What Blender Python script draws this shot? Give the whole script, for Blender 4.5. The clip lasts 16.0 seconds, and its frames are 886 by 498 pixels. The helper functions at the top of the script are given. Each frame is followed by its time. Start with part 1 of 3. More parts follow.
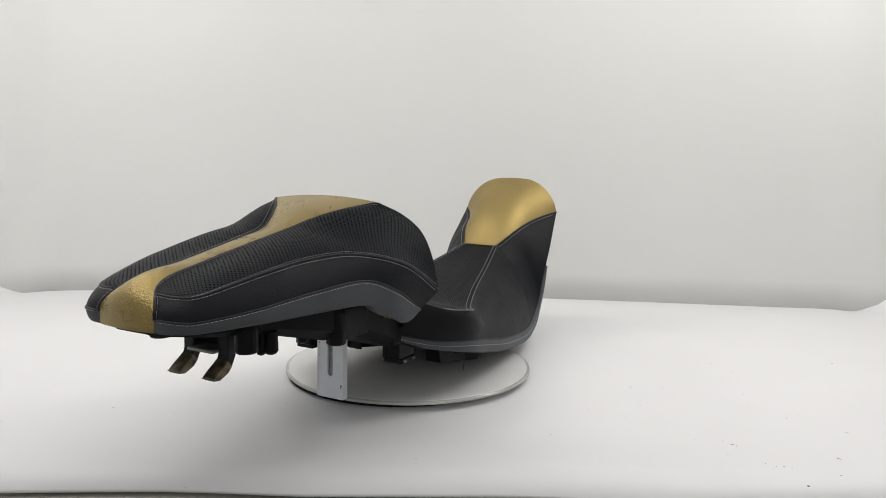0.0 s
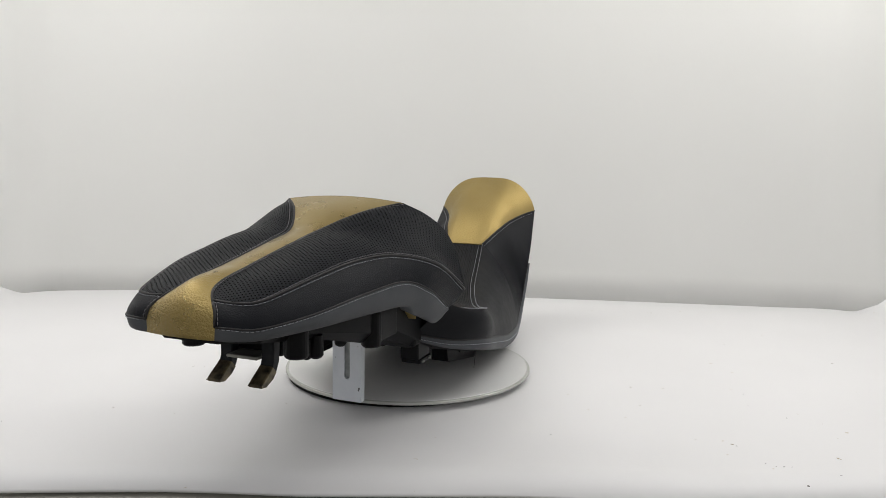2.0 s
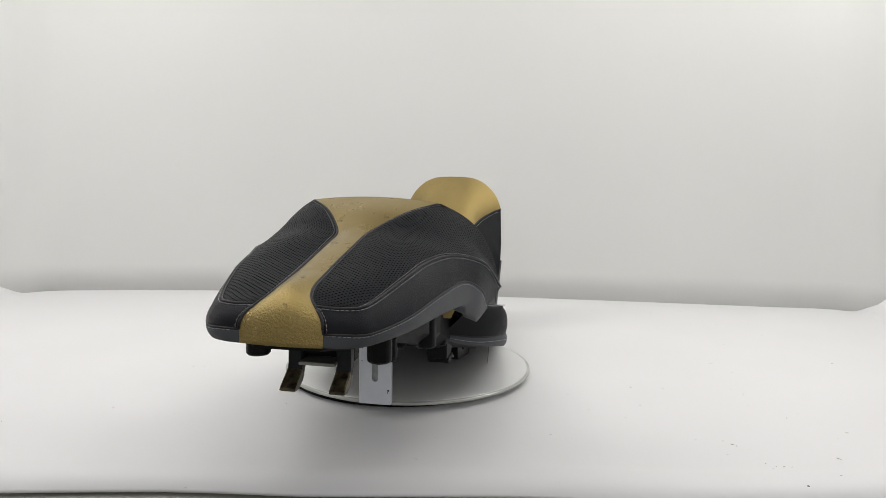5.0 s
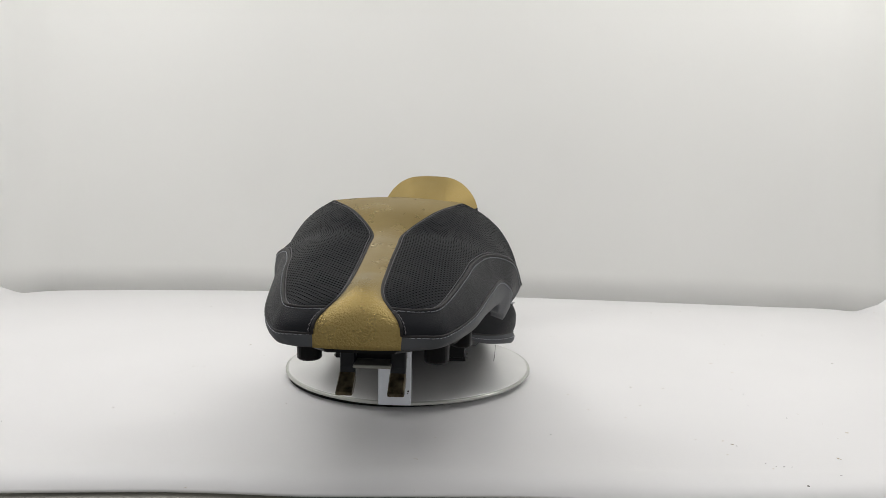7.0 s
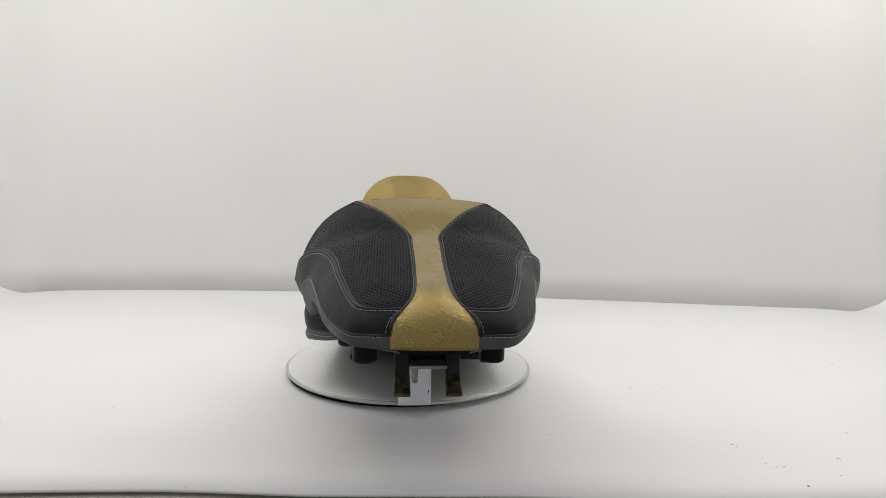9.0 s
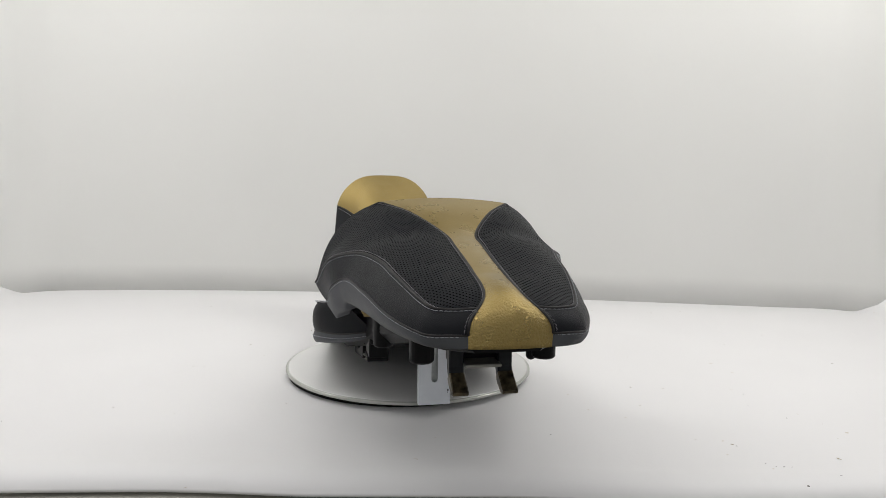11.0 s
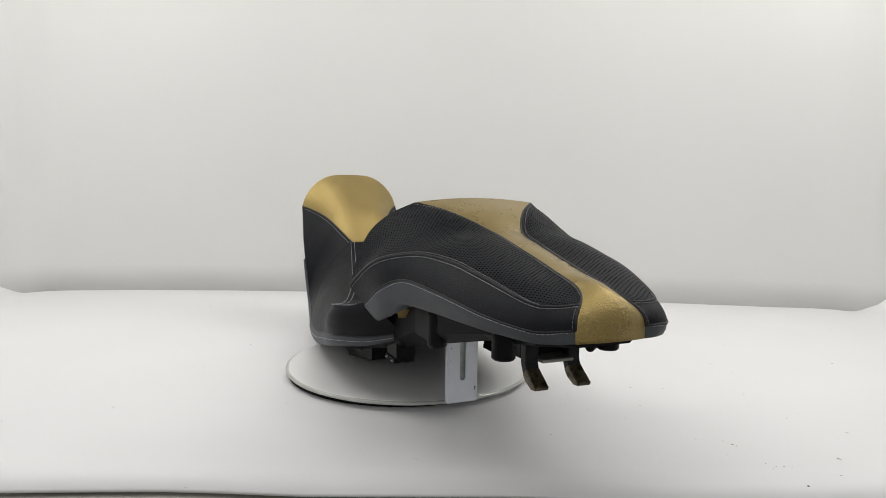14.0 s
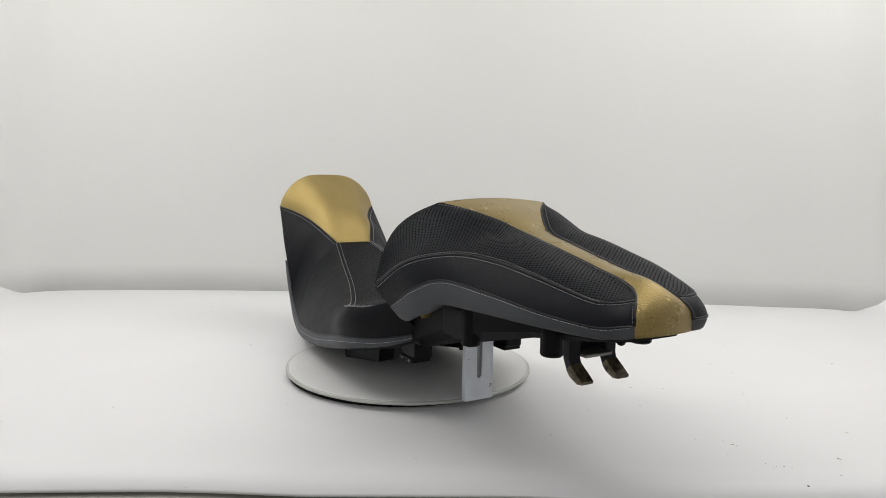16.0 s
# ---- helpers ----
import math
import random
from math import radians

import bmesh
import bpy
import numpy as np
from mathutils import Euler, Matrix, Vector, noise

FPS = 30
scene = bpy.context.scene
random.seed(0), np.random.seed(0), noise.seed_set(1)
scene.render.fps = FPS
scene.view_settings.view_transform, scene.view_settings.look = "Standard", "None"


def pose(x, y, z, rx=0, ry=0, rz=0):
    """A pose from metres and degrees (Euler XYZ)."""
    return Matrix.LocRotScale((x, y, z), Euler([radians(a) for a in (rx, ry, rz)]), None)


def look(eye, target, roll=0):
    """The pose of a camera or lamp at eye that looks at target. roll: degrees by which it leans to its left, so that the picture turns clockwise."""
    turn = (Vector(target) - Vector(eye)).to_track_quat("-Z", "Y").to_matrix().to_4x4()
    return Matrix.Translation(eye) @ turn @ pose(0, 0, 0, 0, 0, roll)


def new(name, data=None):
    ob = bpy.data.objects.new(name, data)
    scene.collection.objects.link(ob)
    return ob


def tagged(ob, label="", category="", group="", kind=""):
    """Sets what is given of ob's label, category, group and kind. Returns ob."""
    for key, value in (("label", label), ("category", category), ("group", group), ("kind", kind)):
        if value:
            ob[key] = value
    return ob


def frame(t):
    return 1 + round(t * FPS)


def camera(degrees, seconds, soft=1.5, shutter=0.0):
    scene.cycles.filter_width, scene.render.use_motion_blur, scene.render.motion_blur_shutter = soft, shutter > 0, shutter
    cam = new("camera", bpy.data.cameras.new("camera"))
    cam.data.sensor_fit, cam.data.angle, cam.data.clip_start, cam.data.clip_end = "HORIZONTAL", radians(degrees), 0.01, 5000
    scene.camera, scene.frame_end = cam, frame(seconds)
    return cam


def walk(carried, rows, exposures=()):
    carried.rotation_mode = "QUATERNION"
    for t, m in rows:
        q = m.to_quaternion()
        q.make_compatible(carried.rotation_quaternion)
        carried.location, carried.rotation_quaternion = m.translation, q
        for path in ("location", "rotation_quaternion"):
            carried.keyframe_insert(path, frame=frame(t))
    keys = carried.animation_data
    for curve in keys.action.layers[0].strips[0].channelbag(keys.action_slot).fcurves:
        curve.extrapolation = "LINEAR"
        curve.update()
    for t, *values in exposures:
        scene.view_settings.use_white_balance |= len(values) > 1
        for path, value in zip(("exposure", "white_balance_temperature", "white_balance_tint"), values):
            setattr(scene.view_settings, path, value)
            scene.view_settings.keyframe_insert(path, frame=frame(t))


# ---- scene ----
# A motorcycle seat turns on a display turntable inside a white photo set.
cam = camera(65.59, 16.0, soft=0.5)
EYE = (0.0, -0.895, 0.2558)
AIM = (0.0476, 0.0972, 0.1406)
walk(cam, [(0.0, look(EYE, AIM, 1.04)), (16.0, look(EYE, AIM, 1.04))], [(0.0, 0.0), (16.0, 0.0)])

# ---- light ----
world = bpy.data.worlds.new("world")
scene.world = world
world.use_nodes = True
world.node_tree.nodes["Background"].inputs["Color"].default_value = (1.0, 0.98, 0.965, 1)
world.node_tree.nodes["Background"].inputs["Strength"].default_value = 0.32


def softbox(name, x, y, z, tx, ty, tz, w, h, watts, colour=(1.0, 0.985, 0.955)):
    lamp = bpy.data.lights.new(name, "AREA")
    lamp.shape, lamp.size, lamp.size_y, lamp.energy, lamp.color = "RECTANGLE", w, h, watts, colour
    ob = new(name, lamp)
    ob.matrix_world = look((x, y, z), (tx, ty, tz))
    return ob


# soft light from above, its lamp out of view
softbox("led_panel", 0.0, -0.34, 1.85, 0.0, -0.14, 0.0, 2.0, 1.0, 8.9)
# unseen side lamps, added to lift the backdrop's ends and the disc
softbox("led_panel", -0.80, 0.05, 0.95, 0.0, 0.10, 0.02, 0.25, 0.9, 5.9)
softbox("led_panel", 0.88, 0.05, 0.95, 0.0, 0.10, 0.02, 0.25, 0.9, 5.9)
# unseen soft lamp added behind the camera for the cool front light
softbox("room_window", -0.25, -2.3, 0.95, 0.0, 0.0, 0.10, 1.8, 1.2, 4.6, (0.95, 0.98, 1.0))

# ---- materials ----


def material(name, base, rough=0.5, metal=0.0, spec=0.4):
    m = bpy.data.materials.new(name)
    m.use_nodes = True
    b = m.node_tree.nodes["Principled BSDF"]
    b.inputs["Base Color"].default_value = (*base, 1)
    b.inputs["Roughness"].default_value = rough
    b.inputs["Metallic"].default_value = metal
    b.inputs["Specular IOR Level"].default_value = spec
    return m, m.node_tree.nodes, m.node_tree.links, b


def texture(nodes, links, kind, scale, coords="Object", detail=4.0):
    tc = nodes.new("ShaderNodeTexCoord")
    n = nodes.new(kind)
    n.inputs["Scale"].default_value = scale
    if "Detail" in n.inputs:
        n.inputs["Detail"].default_value = detail
    links.new(tc.outputs[coords], n.inputs["Vector"])
    return n


def ramp(nodes, links, src, lo, hi, c0, c1):
    r = nodes.new("ShaderNodeValToRGB")
    r.color_ramp.elements[0].position, r.color_ramp.elements[1].position = lo, hi
    r.color_ramp.elements[0].color, r.color_ramp.elements[1].color = (*c0, 1), (*c1, 1)
    links.new(src, r.inputs["Fac"])
    return r


def bump(nodes, links, b, src, strength, distance, before=None):
    n = nodes.new("ShaderNodeBump")
    n.inputs["Strength"].default_value, n.inputs["Distance"].default_value = strength, distance
    links.new(src, n.inputs["Height"])
    if before:
        links.new(before.outputs["Normal"], n.inputs["Normal"])
    links.new(n.outputs["Normal"], b.inputs["Normal"])
    return n


def leather(name, c0, c1, rough, grain=900.0, relief=0.0006, strength=0.35, metal=0.0, stretched=False, spec=0.3):
    """Embossed upholstery: fine pebble grain over broad, faint mottling."""
    m, nodes, links, b = material(name, c0, rough, metal, spec)
    broad = texture(nodes, links, "ShaderNodeTexNoise", 22.0)
    links.new(ramp(nodes, links, broad.outputs["Fac"], 0.3, 0.7, c0, c1).outputs["Color"], b.inputs["Base Color"])
    fine = texture(nodes, links, "ShaderNodeTexVoronoi", grain)
    if metal:
        # pebbles drawn out into short wrinkles
        fine.feature = "F1"
        warp = texture(nodes, links, "ShaderNodeTexNoise", 130.0, detail=2.0)
        add = nodes.new("ShaderNodeVectorMath")
        add.operation = "MULTIPLY_ADD"
        add.inputs[1].default_value = (0.0015, 0.0015, 0.0015)
        links.new(warp.outputs["Color"], add.inputs[0])
        tc = nodes.new("ShaderNodeTexCoord")
        links.new(tc.outputs["Object"], add.inputs[2])
        links.new(add.outputs[0], fine.inputs["Vector"])
    rr = texture(nodes, links, "ShaderNodeTexNoise", 60.0)
    mr = nodes.new("ShaderNodeMapRange")
    mr.inputs["To Min"].default_value, mr.inputs["To Max"].default_value = rough - 0.06, rough + 0.08
    links.new(rr.outputs["Fac"], mr.inputs["Value"])
    links.new(mr.outputs["Result"], b.inputs["Roughness"])
    height = fine.outputs["Distance"]
    if metal:
        patch = texture(nodes, links, "ShaderNodeTexNoise", 38.0, detail=3.0)
        pm = nodes.new("ShaderNodeMapRange")
        pm.inputs["From Min"].default_value, pm.inputs["From Max"].default_value = 0.40, 0.62
        pm.inputs["To Min"].default_value, pm.inputs["To Max"].default_value = -0.6, -1.0
        links.new(patch.outputs["Fac"], pm.inputs["Value"])
        pk = nodes.new("ShaderNodeMath")
        pk.operation = "MULTIPLY"
        links.new(height, pk.inputs[0])
        links.new(pm.outputs["Result"], pk.inputs[1])
        height = pk.outputs[0]
    if stretched:
        # the grain is pulled flat along the taut middle of the strip
        uv = nodes.new("ShaderNodeUVMap")
        uv.uv_map = "metres"
        sp = nodes.new("ShaderNodeSeparateXYZ")
        links.new(uv.outputs["UV"], sp.inputs["Vector"])
        fade = nodes.new("ShaderNodeMapRange")
        fade.interpolation_type = "SMOOTHSTEP"
        fade.inputs["From Min"].default_value, fade.inputs["From Max"].default_value = 0.055, 0.100
        fade.inputs["To Min"].default_value, fade.inputs["To Max"].default_value = 1.0, 0.10
        links.new(sp.outputs["X"], fade.inputs["Value"])
        mul = nodes.new("ShaderNodeMath")
        mul.operation = "MULTIPLY"
        links.new(height, mul.inputs[0])
        links.new(fade.outputs["Result"], mul.inputs[1])
        height = mul.outputs[0]
    first = bump(nodes, links, b, height, strength, relief)
    if metal:
        # worn patches of thin creases
        crease = nodes.new("ShaderNodeTexVoronoi")
        crease.feature = "DISTANCE_TO_EDGE"
        crease.inputs["Scale"].default_value = 260.0
        links.new(add.outputs[0], crease.inputs["Vector"])
        line = nodes.new("ShaderNodeMapRange")
        line.inputs["From Max"].default_value = 0.16
        links.new(crease.outputs["Distance"], line.inputs["Value"])
        worn = texture(nodes, links, "ShaderNodeTexNoise", 17.0, detail=4.0)
        wm = nodes.new("ShaderNodeMapRange")
        wm.inputs["From Min"].default_value, wm.inputs["From Max"].default_value = 0.56, 0.64
        links.new(worn.outputs["Fac"], wm.inputs["Value"])
        wk = nodes.new("ShaderNodeMath")
        wk.operation = "MULTIPLY"
        links.new(line.outputs["Result"], wk.inputs[0])
        links.new(wm.outputs["Result"], wk.inputs[1])
        first = bump(nodes, links, b, wk.outputs[0], 0.20, 0.0005, first)
    soft_ = texture(nodes, links, "ShaderNodeTexNoise", 45.0, detail=1.0)
    bump(nodes, links, b, soft_.outputs["Fac"], 0.02 if metal else 0.05, 0.004, first)
    return m


def perforated(name, c0, hole, rough, pitch):
    """Upholstery with staggered rows of holes, their shade painted in; the map is in metres."""
    m, nodes, links, b = material(name, c0, rough)
    uv = nodes.new("ShaderNodeUVMap")
    uv.uv_map = "metres"
    sep = nodes.new("ShaderNodeSeparateXYZ")
    links.new(uv.outputs["UV"], sep.inputs["Vector"])

    def calc(op, a, c=None):
        n = nodes.new("ShaderNodeMath")
        n.operation = op
        for k, val in enumerate((a, c)):
            if val is None:
                continue
            if isinstance(val, (int, float)):
                n.inputs[k].default_value = val
            else:
                links.new(val, n.inputs[k])
        return n.outputs[0]

    row = calc("DIVIDE", sep.outputs["Y"], pitch * 0.62)
    half = calc("MULTIPLY", calc("FLOOR", row), 0.5)
    col = calc("ADD", calc("DIVIDE", sep.outputs["X"], pitch), half)
    dx = calc("MULTIPLY", calc("SUBTRACT", calc("FRACT", col), 0.5), 1.0)
    dy = calc("MULTIPLY", calc("SUBTRACT", calc("FRACT", row), 0.5), 0.62)
    dist = calc("SQRT", calc("ADD", calc("MULTIPLY", dx, dx), calc("MULTIPLY", dy, dy)))
    edge = nodes.new("ShaderNodeMapRange")
    edge.interpolation_type = "SMOOTHSTEP"
    edge.inputs["From Min"].default_value, edge.inputs["From Max"].default_value = 0.165, 0.225
    links.new(dist, edge.inputs["Value"])
    # near-black dots stand for the shade inside the holes
    mix = nodes.new("ShaderNodeMix")
    mix.data_type = "RGBA"
    mix.inputs["A"].default_value, mix.inputs["B"].default_value = (*hole, 1), (*c0, 1)
    links.new(edge.outputs["Result"], mix.inputs["Factor"])
    links.new(mix.outputs["Result"], b.inputs["Base Color"])
    spec = calc("MULTIPLY", edge.outputs["Result"], 0.13)
    links.new(spec, b.inputs["Specular IOR Level"])
    fine = texture(nodes, links, "ShaderNodeTexVoronoi", 900.0)
    first = bump(nodes, links, b, edge.outputs["Result"], 0.9, 0.0012)
    bump(nodes, links, b, fine.outputs["Distance"], 0.2, 0.0004, first)
    return m


BLACK = leather("black_leather", (0.0056, 0.0064, 0.0092), (0.0080, 0.0090, 0.0122), 0.44, spec=0.15)
MATT = leather("matt_side_leather", (0.0052, 0.0058, 0.0078), (0.0074, 0.0080, 0.0104), 0.50, 1300.0, 0.0003, 0.2, spec=0.15)
GREY = leather("grey_leather", (0.054, 0.058, 0.065), (0.067, 0.071, 0.079), 0.55, 1200.0, 0.0003, 0.2)
GOLD = leather("gold_leather", (0.290, 0.213, 0.078), (0.335, 0.250, 0.096), 0.28, 540.0, 0.0009, 0.56, 0.8, True)
GOLD_END = leather("gold_pebbled_leather", (0.31, 0.228, 0.084), (0.35, 0.260, 0.100), 0.43, 480.0, 0.0008, 0.48, 0.8)
PERF = perforated("perforated_leather", (0.0066, 0.0078, 0.0108), (0.0004, 0.0004, 0.0004), 0.50, 0.0039)
WELT = material("black_piping", (0.010, 0.009, 0.010), 0.5)[0]
THREAD = material("grey_thread", (0.37, 0.38, 0.41), 0.7)[0]
GOLDTHREAD = material("ochre_thread", (0.22, 0.15, 0.05), 0.6)[0]
DARKTHREAD = material("dark_thread", (0.25, 0.235, 0.25), 0.7)[0]


def plastic(name, c0, c1, rough):
    m, nodes, links, b = material(name, c0, rough, 0.0, 0.12)
    n = texture(nodes, links, "ShaderNodeTexNoise", 35.0)
    links.new(ramp(nodes, links, n.outputs["Fac"], 0.35, 0.7, c0, c1).outputs["Color"], b.inputs["Base Color"])
    f = texture(nodes, links, "ShaderNodeTexNoise", 900.0)
    bump(nodes, links, b, f.outputs["Fac"], 0.15, 0.0006)
    return m


PLASTIC = plastic("black_plastic", (0.0034, 0.0036, 0.0044), (0.0065, 0.0068, 0.0080), 0.42)
# the black plastic again, lighter and glossier for the light on the arms
HINGE = plastic("lit_black_plastic", (0.006, 0.007, 0.009), (0.024, 0.026, 0.030), 0.34)
BASE = plastic("dark_base", (0.006, 0.006, 0.006), (0.012, 0.012, 0.012), 0.6)


def painted(name, c0, c1, rough, scale=14.0, metal=0.0, specks=None):
    m, nodes, links, b = material(name, c0, rough, metal)
    n = texture(nodes, links, "ShaderNodeTexNoise", scale, detail=8.0)
    r = ramp(nodes, links, n.outputs["Fac"], 0.3, 0.75, c0, c1)
    out = r.outputs["Color"]
    if specks:
        v = texture(nodes, links, "ShaderNodeTexNoise", specks[0], detail=2.0)
        mask = ramp(nodes, links, v.outputs["Fac"], specks[1], specks[1] + 0.02, (0, 0, 0), (1, 1, 1))
        mix = nodes.new("ShaderNodeMix")
        mix.data_type = "RGBA"
        mix.inputs["B"].default_value = (*specks[2], 1)
        links.new(mask.outputs["Color"], mix.inputs["Factor"])
        links.new(out, mix.inputs["A"])
        out = mix.outputs["Result"]
    links.new(out, b.inputs["Base Color"])
    f = texture(nodes, links, "ShaderNodeTexNoise", 260.0)
    bump(nodes, links, b, f.outputs["Fac"], 0.06, 0.0015)
    return m


ZINC = painted("grey_zinc", (0.30, 0.32, 0.32), (0.50, 0.52, 0.51), 0.45, 140.0, 0.2)
BRASS = painted("worn_brass", (0.020, 0.017, 0.012), (0.19, 0.155, 0.095), 0.33, 150.0, 0.6)
STEEL = painted("white_painted_steel", (0.66, 0.69, 0.74), (0.74, 0.77, 0.81), 0.38, 40.0, 0.0, (150.0, 0.735, (0.12, 0.12, 0.12)))
DISC = painted("glossy_grey_disc", (0.79, 0.79, 0.78), (0.84, 0.84, 0.83), 0.24, 9.0, 0.05)
RIM = painted("disc_rim", (0.40, 0.41, 0.38), (0.55, 0.56, 0.52), 0.28, 30.0, 0.3)
PIN = painted("zinc_plate", (0.20, 0.20, 0.18), (0.34, 0.34, 0.31), 0.4, 60.0, 0.3)
SHEET = painted("white_sheet", (0.75, 0.745, 0.75), (0.79, 0.785, 0.79), 0.45, 3.0, 0.0, (90.0, 0.755, (0.62, 0.58, 0.52)))
CLOTH = painted("white_backdrop_cloth", (0.695, 0.695, 0.675), (0.725, 0.725, 0.705), 0.75, 2.0)
DUST = plastic("dust", (0.22, 0.18, 0.13), (0.52, 0.47, 0.40), 0.8)
GRIT = plastic("dark_grit", (0.03, 0.027, 0.025), (0.10, 0.09, 0.085), 0.8)
DESK = painted("grey_desk", (0.30, 0.29, 0.26), (0.36, 0.35, 0.31), 0.6, 6.0)

# ---- mesh helpers ----
V = np.array


def mesh_object(name, verts, faces, mat, parent=None, label="", uvs=None, smooth=True):
    me = bpy.data.meshes.new(name)
    me.from_pydata([tuple(map(float, p)) for p in verts], [], faces)
    me.materials.append(mat)
    if uvs is not None:
        layer = me.uv_layers.new(name="metres")
        idx = np.empty(len(me.loops), dtype=np.int32)
        me.loops.foreach_get("vertex_index", idx)
        layer.data.foreach_set("uv", np.asarray(uvs, dtype=np.float32)[idx].ravel())
    if smooth:
        me.polygons.foreach_set("use_smooth", [True] * len(me.polygons))
    me.update()
    ob = new(name, me)
    if parent:
        ob.parent = parent
    return tagged(ob, label)


def part(name, bm, mat, parent=None, label="", smooth=False):
    me = bpy.data.meshes.new(name)
    bm.normal_update()
    bm.to_mesh(me)
    bm.free()
    me.materials.append(mat)
    if smooth:
        me.polygons.foreach_set("use_smooth", [True] * len(me.polygons))
    ob = new(name, me)
    if parent:
        ob.parent = parent
    return tagged(ob, label)


def thing(name, label, category, group="", kind=""):
    return tagged(new(name), label, category, group, kind)


def curve(points, n, raw=False):
    """A smooth line through a few control points, as n points evenly spaced."""
    c = V(points, dtype=float)
    pad = np.vstack([2 * c[0] - c[1], c, 2 * c[-1] - c[-2]])
    out = []
    for k in range(len(c) - 1):
        p0, p1, p2, p3 = pad[k:k + 4]
        for s in np.arange(24) / 24:
            out.append(0.5 * (2 * p1 + (p2 - p0) * s + (2 * p0 - 5 * p1 + 4 * p2 - p3) * s * s + (3 * p1 - p0 - 3 * p2 + p3) * s ** 3))
    out.append(c[-1])
    return even(V(out), n)


def even(q, n):
    d = np.concatenate([[0], np.cumsum(np.linalg.norm(np.diff(q, axis=0), axis=1))])
    t = np.linspace(0, d[-1], n)
    return np.stack([np.interp(t, d, q[:, k]) for k in range(3)], 1)


def mirror(q):
    return q * V([1, -1, 1])


def grid_faces(nu, ns, flip=False):
    f = []
    for a in range(nu - 1):
        for b in range(ns - 1):
            q = (a * ns + b, (a + 1) * ns + b, (a + 1) * ns + b + 1, a * ns + b + 1)
            f.append(q[::-1] if flip else q)
    return f


def unit(a):
    return a / np.maximum(np.linalg.norm(a, axis=-1, keepdims=True), 1e-9)


def sheet(rows):
    """rows: nu x ns x 3. The map in metres."""
    nu, ns, _ = rows.shape
    du = np.concatenate([np.zeros((1, ns)), np.cumsum(np.linalg.norm(np.diff(rows, axis=0), axis=2), axis=0)])
    ds = np.concatenate([np.zeros((nu, 1)), np.cumsum(np.linalg.norm(np.diff(rows, axis=1), axis=2), axis=1)], axis=1)
    du = np.repeat(du.mean(1)[:, None], ns, 1)
    return np.stack([du, ds], -1).reshape(-1, 2)


def loft(a, b, ns, bulge, away, skew=1.0):
    """Rows from line a to line b, bowed by bulge (a number or one per row) along the surface normal that points with away."""
    s = np.linspace(0, 1, ns)[None, :, None]
    rows = a[:, None] * (1 - s) + b[:, None] * s
    tu = np.gradient(rows, axis=0)
    n = unit(np.cross(tu, (b - a)[:, None]))
    n *= np.where((n * V(away)).sum(-1, keepdims=True) < 0, -1, 1)
    return rows + n * np.sin(np.pi * s ** np.broadcast_to(V(skew), (len(a),))[:, None, None]) ** 0.8 * np.broadcast_to(V(bulge), (len(a),))[:, None, None]


def both(name, rows, mat, parent, label="", shift=0.0):
    """The left piece and its mirror image."""
    made = []
    nu, ns, _ = rows.shape
    uvs = sheet(rows)
    for side in (1, -1):
        r = rows if side > 0 else rows * V([1, -1, 1])
        made.append(mesh_object(name, r.reshape(-1, 3), grid_faces(nu, ns, side < 0), mat, parent, label, uvs))
    return made


def tube(path, radius, n=8):
    path = V(path, dtype=float)
    t = unit(np.gradient(path, axis=0))
    up = np.where(np.abs(t[:, 2:3]) > 0.9, V([[1.0, 0, 0]]), V([[0, 0, 1.0]]))
    a = unit(np.cross(t, up))
    b = np.cross(t, a)
    ang = np.linspace(0, 2 * np.pi, n, endpoint=False)
    ring = path[:, None] + radius * (np.cos(ang)[None, :, None] * a[:, None] + np.sin(ang)[None, :, None] * b[:, None])
    m = len(path)
    f = [(i * n + j, i * n + (j + 1) % n, (i + 1) * n + (j + 1) % n, (i + 1) * n + j) for i in range(m - 1) for j in range(n)]
    f += [tuple(range(n))[::-1], tuple((m - 1) * n + j for j in range(n))]
    return ring.reshape(-1, 3), f


def stitches(path, normal, pitch=0.0035, length=0.0025, radius=0.00027, lift=0.0004):
    """Short threads laid along a line."""
    d = np.concatenate([[0], np.cumsum(np.linalg.norm(np.diff(path, axis=0), axis=1))])
    at = lambda s: V([np.interp(s, d, path[:, k]) for k in range(3)])
    nat = lambda s: unit(V([np.interp(s, d, normal[:, k]) for k in range(3)]))
    verts, faces = [], []
    for k in range(int(d[-1] / pitch)):
        s = k * pitch + random.uniform(-0.0003, 0.0003)
        p = [at(s) + nat(s) * lift * 0.2, at(s + length * 0.5) + nat(s) * lift * 1.6, at(s + length) + nat(s) * lift * 0.2]
        v, f = tube(p, radius, 5)
        faces += [tuple(i + len(verts) for i in q) for q in f]
        verts += list(v)
    return verts, faces


def block(bm, x0, y0, z0, x1, y1, z1, bevel=0.0):
    r = bmesh.ops.create_cube(bm, size=1)["verts"]
    bmesh.ops.scale(bm, verts=r, vec=(x1 - x0, y1 - y0, z1 - z0))
    bmesh.ops.translate(bm, verts=r, vec=((x0 + x1) / 2, (y0 + y1) / 2, (z0 + z1) / 2))
    if bevel:
        edges = list({e for v in r for e in v.link_edges})
        r = bmesh.ops.bevel(bm, geom=edges, offset=bevel, segments=2, profile=0.5, affect="EDGES")["verts"]
    return r


